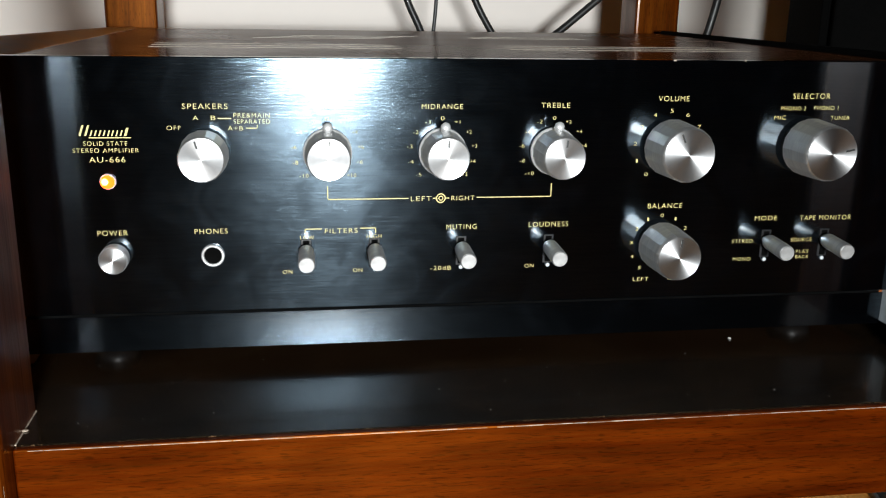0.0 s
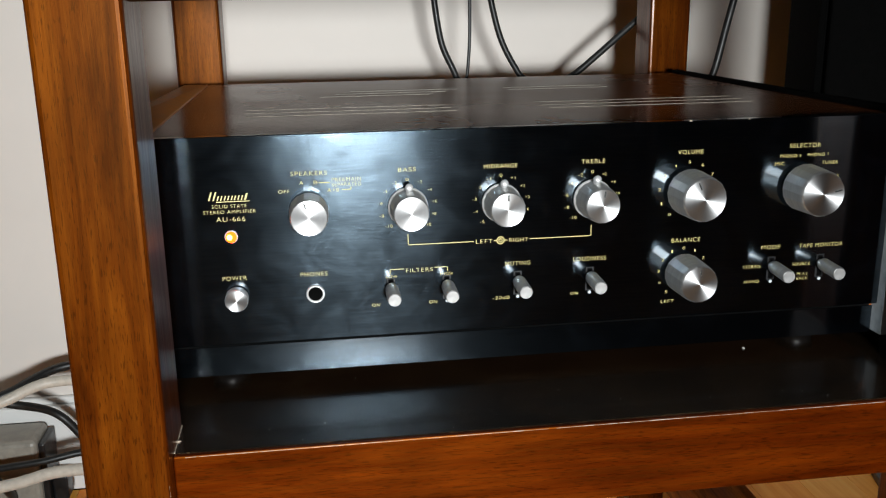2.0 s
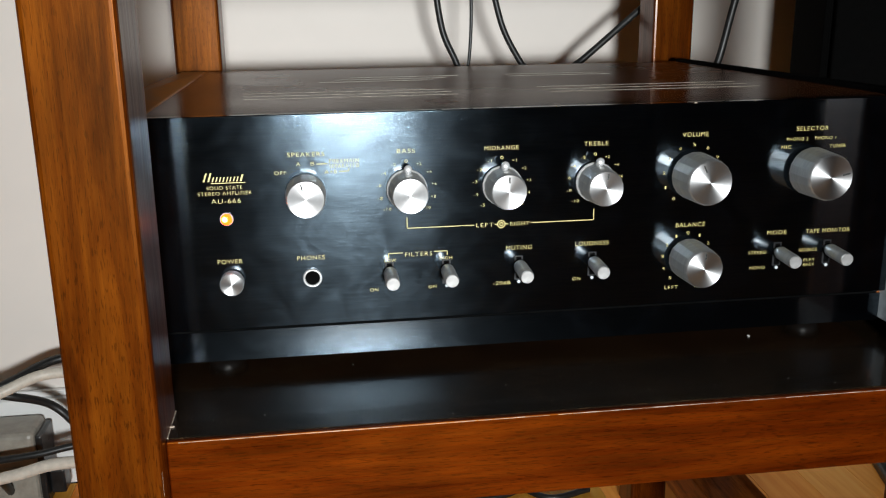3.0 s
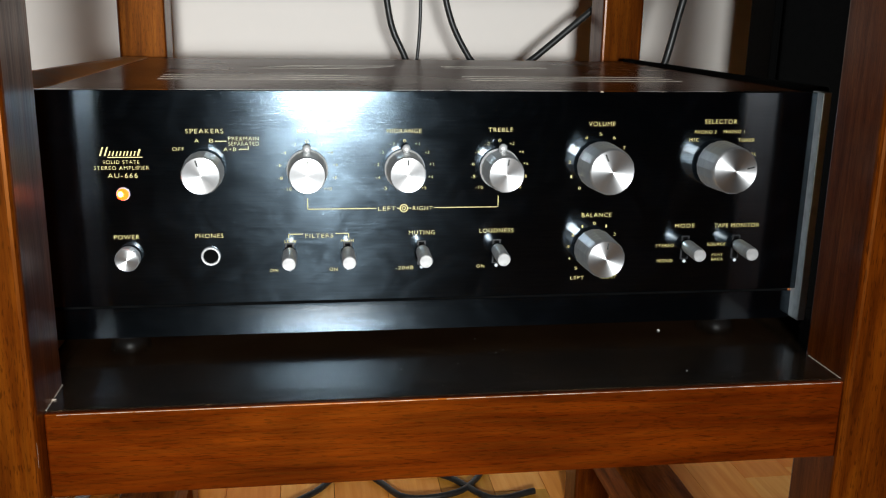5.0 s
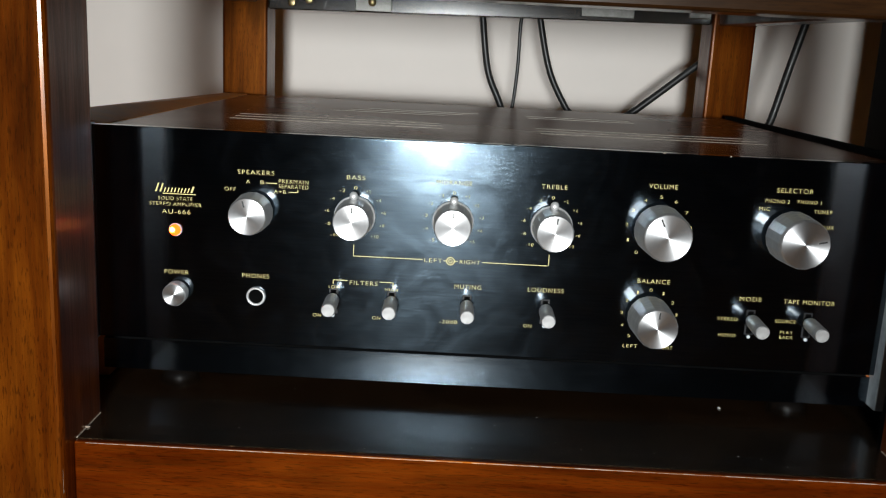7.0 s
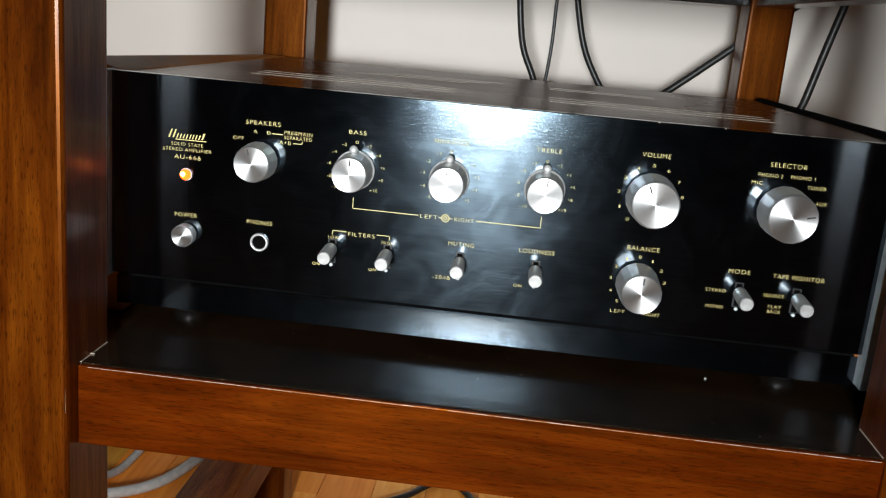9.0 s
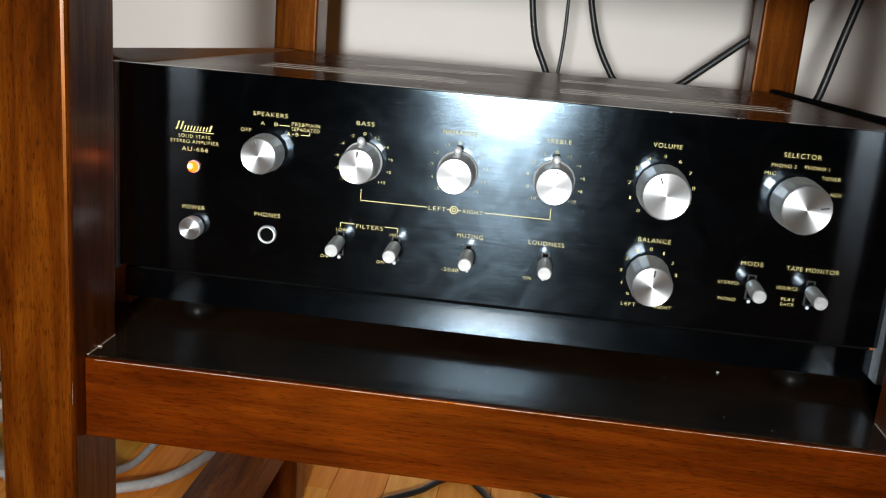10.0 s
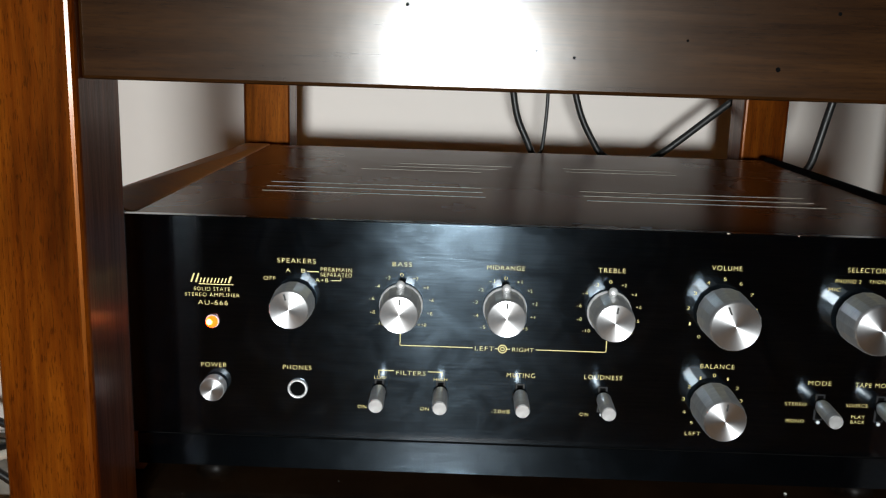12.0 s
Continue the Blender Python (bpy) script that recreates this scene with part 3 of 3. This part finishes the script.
# knobs
def knob(cx, cz, radius, depth, pointer, sides=16, ring=False):
    """A turned metal knob with a faceted side, a spun face and a black pointer."""
    y = -depth
    body = amp_part("knob", lathe([(radius * 0.96, 0.0), (radius * 0.96, -0.0012), (radius * 0.90, -0.0016), (radius * 0.90, -0.0026), (radius * 1.10, -0.0030), (radius * 1.035, y + 0.0016), (radius * 1.0, y + 0.0005), (radius * 0.965, y)], sides, None, math.pi / sides), KNOB, "silver faceted knob", False, Matrix.Translation((cx, -0.0003, cz)))
    part("knob_face", lathe([(radius * 0.97, 0.0003), (radius * 0.97, -0.0001), (radius * 0.955, -0.0003)], 40), SPUN, body, "spun metal face", False, Matrix.Translation((0, y, 0)))
    k = box(-0.0004, 0.0004, -0.0002, 0.0003, radius * 0.52, radius * 0.86)
    bmesh.ops.rotate(k, verts=k.verts, cent=(0, 0, 0), matrix=Matrix.Rotation(radians(pointer), 3, "Y"))
    part("pointer", k, INK, body, "", False, Matrix.Translation((0, y - 0.0003, 0)))
    if ring:
        r = lathe([(radius * 1.08, 0.0), (radius * 1.16, -0.0010), (radius * 1.16, -0.0026), (radius * 1.02, -0.0030)], 32)
        rim = part("balance_ring", r, ALU, body, "silver ring with a small lever", True)
        pin = lathe([(0.0010, 0.004), (0.0012, 0.0), (0.0019, -0.0030), (0.0022, -0.0050), (0.0020, -0.0064), (0.0012, -0.0071)], 14)
        bmesh.ops.rotate(pin, verts=pin.verts, cent=(0, 0, 0), matrix=Matrix.Rotation(radians(-28), 3, "X"))
        part("lever", pin, ALU, body, "", True, Matrix.Translation((0.0, -0.0040, radius * 1.02)))
    return body


knob(-0.1012, 0.0985, 0.0094, 0.0165, -16)
knob(-0.0497, 0.0985, 0.0091, 0.0185, 2, 16, True)
knob(0.0002, 0.0985, 0.0091, 0.0190, 0, 16, True)
knob(0.0502, 0.0985, 0.0092, 0.0202, 6, 16, True)
knob(0.1045, 0.0999, 0.0118, 0.0232, -24, 18)
knob(0.1712, 0.0998, 0.0121, 0.0224, 78, 18)
knob(0.1036, 0.0541, 0.0102, 0.0246, 3, 16)

# power button
b = amp_part("power_button", lathe([(0.0052, 0.0), (0.0052, -0.0012), (0.0060, -0.0014), (0.0060, -0.0068), (0.0057, -0.0074)], 36), ALU, "round silver push button", False, Matrix.Translation((-0.1406, -0.0003, 0.0540)))
part("button_face", lathe([(0.0057, 0.0002), (0.0057, -0.0001), (0.0054, -0.0003)], 36), SPUN, b, "", False, Matrix.Translation((0, -0.0074, 0)))

# headphone socket
s = amp_part("headphone_socket", lathe([(0.0050, 0.0), (0.0050, -0.0010), (0.0047, -0.0016), (0.0041, -0.0017), (0.0037, -0.0008), (0.0037, 0.0030)], 32, None, 0.0, False), ALU, "silver-rimmed headphone socket", True, Matrix.Translation((-0.0999, -0.0001, 0.0535)))
part("socket_hole", lathe([(0.0038, -0.0006), (0.0038, 0.0005)], 24), PIT, s)

# pilot lamp
p = amp_part("pilot_lamp", lathe([(0.0034, 0.0), (0.0034, -0.0006), (0.0032, -0.0009), (0.0030, -0.0010)], 28), TRIM, "glowing amber pilot lamp in a silver bezel", True, Matrix.Translation((-0.1413, -0.0001, 0.0868)))
part("lens", lathe([(0.0030, -0.0008), (0.0028, -0.0024), (0.0022, -0.0037), (0.0009, -0.0043)], 24), AMBER, p, "", True)
part("filament_glow", lathe([(0.0016, -0.0030), (0.0013, -0.0045), (0.0004, -0.0048)], 16), HOT, p, "", True, Matrix.Translation((-0.0006, 0, 0.0005)))


# levers
def lever(cx, cz, depth=0.021):
    """A small round lever switch in an upright slot."""
    slot = amp_part("lever_switch", box(-0.0024, 0.0024, -0.0003, 0.0006, -0.0078, 0.0058, 0.0002, 1), BLACK, "silver lever switch in an upright slot", False, Matrix.Translation((cx, 0.0, cz)))
    part("slot", box(-0.0014, 0.0014, -0.0005, 0.0002, -0.0070, 0.0050), PIT, slot)
    bm = lathe([(0.0020, 0.001), (0.0020, -0.0030), (0.0033, -0.0034), (0.0036, -0.0048), (0.0037, -depth + 0.0010), (0.0034, -depth)], 24)
    arm = part("lever_arm", bm, KNOB, slot, "", True, Matrix.Translation((0, 0, 0.0010)) @ Matrix.Rotation(radians(3), 4, "X"))
    part("lever_end", lathe([(0.0034, 0.0002), (0.0034, -0.0001), (0.0032, -0.0003)], 24), LEVER_FACE, slot, "", False, Matrix.Translation((0, 0, 0.0010)) @ Matrix.Rotation(radians(3), 4, "X") @ Matrix.Translation((0, -depth, 0)))
    part("slot_screw", lathe([(0.0010, 0.0), (0.0010, -0.0007), (0.0006, -0.0010)], 10), TRIM, slot, "", True, Matrix.Translation((0, -0.0003, -0.0086)))
    return slot


for cx in (-0.0597, -0.0295, 0.0096, 0.0502, 0.1566, 0.1862):
    lever(cx, 0.0541)

# ---- cables behind the unit ----
for points, r in (
    ([(0.012, 0.40, 0.30), (0.017, 0.40, 0.235), (0.020, 0.40, 0.204), (0.027, 0.40, 0.161), (0.040, 0.40, 0.131), (0.055, 0.40, 0.09), (0.06, 0.41, -0.05), (0.03, 0.44, -0.2), (-0.02, 0.50, -0.335)], 0.0030),
    ([(0.060, 0.40, 0.30), (0.057, 0.40, 0.235), (0.054, 0.40, 0.206), (0.0535, 0.40, 0.165), (0.051, 0.40, 0.131), (0.046, 0.40, 0.1), (0.06, 0.41, -0.1), (0.08, 0.46, -0.3)], 0.0016),
    ([(0.064, 0.40, 0.30), (0.067, 0.40, 0.235), (0.072, 0.40, 0.206), (0.083, 0.40, 0.164), (0.100, 0.40, 0.132), (0.122, 0.40, 0.1), (0.14, 0.41, -0.05), (0.12, 0.46, -0.3)], 0.0029),
    ([(0.300, 0.43, 0.238), (0.258, 0.43, 0.204), (0.2197, 0.43, 0.1724), (0.170, 0.43, 0.131), (0.13, 0.43, 0.10), (0.09, 0.43, 0.02), (0.10, 0.44, -0.2)], 0.0034),
    ([(0.305, 0.34, 0.30), (0.296, 0.34, 0.25), (0.287, 0.34, 0.213), (0.278, 0.34, 0.175), (0.269, 0.34, 0.135), (0.262, 0.35, 0.10), (0.275, 0.40, -0.05), (0.29, 0.45, -0.3)], 0.0034),
):
    tagged(part("hanging_cable", tube(points, r), RUBBER, None, "", True), "thin black cable hanging behind the shelf unit", "cable", "cables behind the unit")

# ---- loudspeaker cabinet ----
SPEAKER_Z = -0.12
sp = thing("loudspeaker", "tall black loudspeaker cabinet on a stand behind the shelf unit", "loudspeaker", (0.375, 0.352, SPEAKER_Z))
sp.rotation_euler = (0, 0, radians(-16))
part("cabinet", box(0.0, 0.26, 0.0, 0.13, 0.0, 0.72, 0.003, 2), CLOTH, sp)
part("grille", box(0.006, 0.254, -0.012, -0.0005, 0.02, 0.70, 0.002, 2), CLOTH, sp, "black cloth grille")
part("corner_trim", box(-0.0012, 0.0042, -0.0006, 0.004, 0.0, 0.72, 0.0006, 1), CLOTH, sp)
stand = thing("speaker_stand", "black metal stand under the loudspeaker cabinet", "stand", (0.375, 0.352, FLOOR_Z))
stand.rotation_euler = (0, 0, radians(-16))
HIGH = SPEAKER_Z - FLOOR_Z
part("base_plate", box(0.13, 0.27, 0.01, 0.13, 0.0, 0.012, 0.003, 2), BLACK, stand)
part("column", box(0.17, 0.22, 0.045, 0.095, 0.012, HIGH - 0.008, 0.003, 2), BLACK, stand)
part("top_plate", box(0.08, 0.25, 0.01, 0.13, HIGH - 0.008, HIGH, 0.002, 2), BLACK, stand)

# ---- clutter by the wall ----
ad = thing("power_adapter", "grey plastic power adapter on the floor by the wall", "adapter", (-0.512, 0.515, FLOOR_Z))
bm = box(-0.13, 0.105, -0.026, 0.026, 0.0, 0.092, 0.006, 3)
part("housing", bm, CASE, ad)
part("end_cap", box(0.105, 0.112, -0.022, 0.022, 0.004, 0.086, 0.002, 2), BLACK, ad, "black end cap")
part("cord_socket", box(0.112, 0.128, -0.012, 0.012, 0.012, 0.040, 0.002, 2), BLACK, ad)
part("ridge", box(-0.12, 0.095, -0.0272, -0.0255, 0.050, 0.054), CASE, ad)
for points, r, mat, label in (
    ([(-0.586, 0.461, -0.235), (-0.492, 0.461, -0.207), (-0.426, 0.463, -0.188), (-0.379, 0.498, -0.175), (-0.341, 0.507, -0.181), (-0.285, 0.516, -0.233), (-0.250, 0.535, -0.335)], 0.0050, RUBBER, "thick black cable draped beside the wall"),
    ([(-0.605, 0.459, -0.256), (-0.492, 0.459, -0.214), (-0.426, 0.459, -0.193), (-0.379, 0.479, -0.182), (-0.313, 0.479, -0.191), (-0.257, 0.488, -0.252), (-0.240, 0.535, -0.335)], 0.0060, WHITE_CABLE, "cream cable draped beside the wall"),
    ([(-0.529, 0.467, -0.167), (-0.464, 0.466, -0.188), (-0.417, 0.463, -0.197), (-0.379, 0.488, -0.224), (-0.341, 0.479, -0.271), (-0.330, 0.530, -0.338)], 0.0046, RUBBER, "black cable crossing other cables by the wall"),
    ([(-0.567, 0.441, -0.299), (-0.473, 0.441, -0.284), (-0.417, 0.441, -0.276), (-0.370, 0.441, -0.266), (-0.313, 0.441, -0.271), (-0.270, 0.500, -0.335)], 0.0066, WHITE_CABLE, "cream cable lying before the power adapter"),
    ([(-0.567, 0.459, -0.271), (-0.473, 0.459, -0.269), (-0.398, 0.459, -0.263), (-0.341, 0.469, -0.261), (-0.285, 0.469, -0.289)], 0.0040, RUBBER, "black cable lying before the power adapter"),
    ([(-0.511, 0.451, -0.214), (-0.464, 0.451, -0.247), (-0.435, 0.451, -0.280), (-0.440, 0.510, -0.337)], 0.0046, RUBBER, "short black cord beside the power adapter"),
    ([(-0.290, 0.535, -0.339), (-0.293, 0.493, -0.339), (-0.315, 0.418, -0.339), (-0.355, 0.379, -0.339), (-0.430, 0.350, -0.339), (-0.498, 0.388, -0.339), (-0.548, 0.520, -0.335), (-0.575, 0.473, -0.289)], 0.0060, GREY_CABLE, "grey cable coiled on the oak floor"),
    ([(-0.360, 0.535, -0.339), (-0.366, 0.488, -0.339), (-0.374, 0.417, -0.339), (-0.398, 0.319, -0.299), (-0.473, 0.310, -0.299), (-0.570, 0.420, -0.338)], 0.0045, GREY_CABLE, "thin grey cable coiled on the oak floor"),
    ([(-0.090, 0.420, -0.341), (-0.050, 0.455, -0.341), (-0.020, 0.492, -0.341), (0.040, 0.510, -0.341), (0.100, 0.470, -0.341), (0.140, 0.420, -0.341), (0.190, 0.430, -0.341)], 0.0036, RUBBER, "black cable looping over the oak floor"),
    ([(-0.020, 0.535, -0.341), (0.020, 0.470, -0.341), (0.050, 0.430, -0.341), (0.110, 0.440, -0.341), (0.150, 0.500, -0.341), (0.160, 0.535, -0.341)], 0.0036, RUBBER, "black cable looping over the oak floor"),
):
    tagged(part("cable", tube(points, r), mat, None, "", True), label, "cable")

# ---- floor planks ----
rng = random.Random(9)
PLANK_W = 0.059
shared = {}
for i in range(20):
    x = -0.62 + i * PLANK_W
    y = -0.22
    while y < WALL_Y - 0.02:
        length = rng.choice((0.14, 0.22, 0.3, 0.38, 0.46))
        y1 = min(y + length, WALL_Y - 0.015)
        key = round(y1 - y, 3)
        if key not in shared:
            shared[key] = mesh_of(box(0.0003, PLANK_W - 0.0003, 0.0003, key - 0.0003, -0.006, 0.0, 0.0002, 1), "plank", OAK)
        ob = new("plank", shared[key])
        ob.parent = floor
        ob.location = (x, y, FLOOR_Z)
        y = y1
bm = bmesh.new()
for x0, x1, y0, y1 in ((-3.6, -0.62, -6.3, WALL_Y - 0.015), (-0.62 + 20 * PLANK_W, 3.9, -6.3, WALL_Y - 0.015), (-0.62, -0.62 + 20 * PLANK_W, -6.3, -0.22)):
    n = max(1, round((x1 - x0) / PLANK_W))
    for i in range(n):
        box(x0 + i * (x1 - x0) / n + 0.0003, x0 + (i + 1) * (x1 - x0) / n - 0.0003, y0, y1, FLOOR_Z - 0.006, FLOOR_Z, bm=bm)
tagged(part("planks", bm, OAK, floor), kind="stuff")
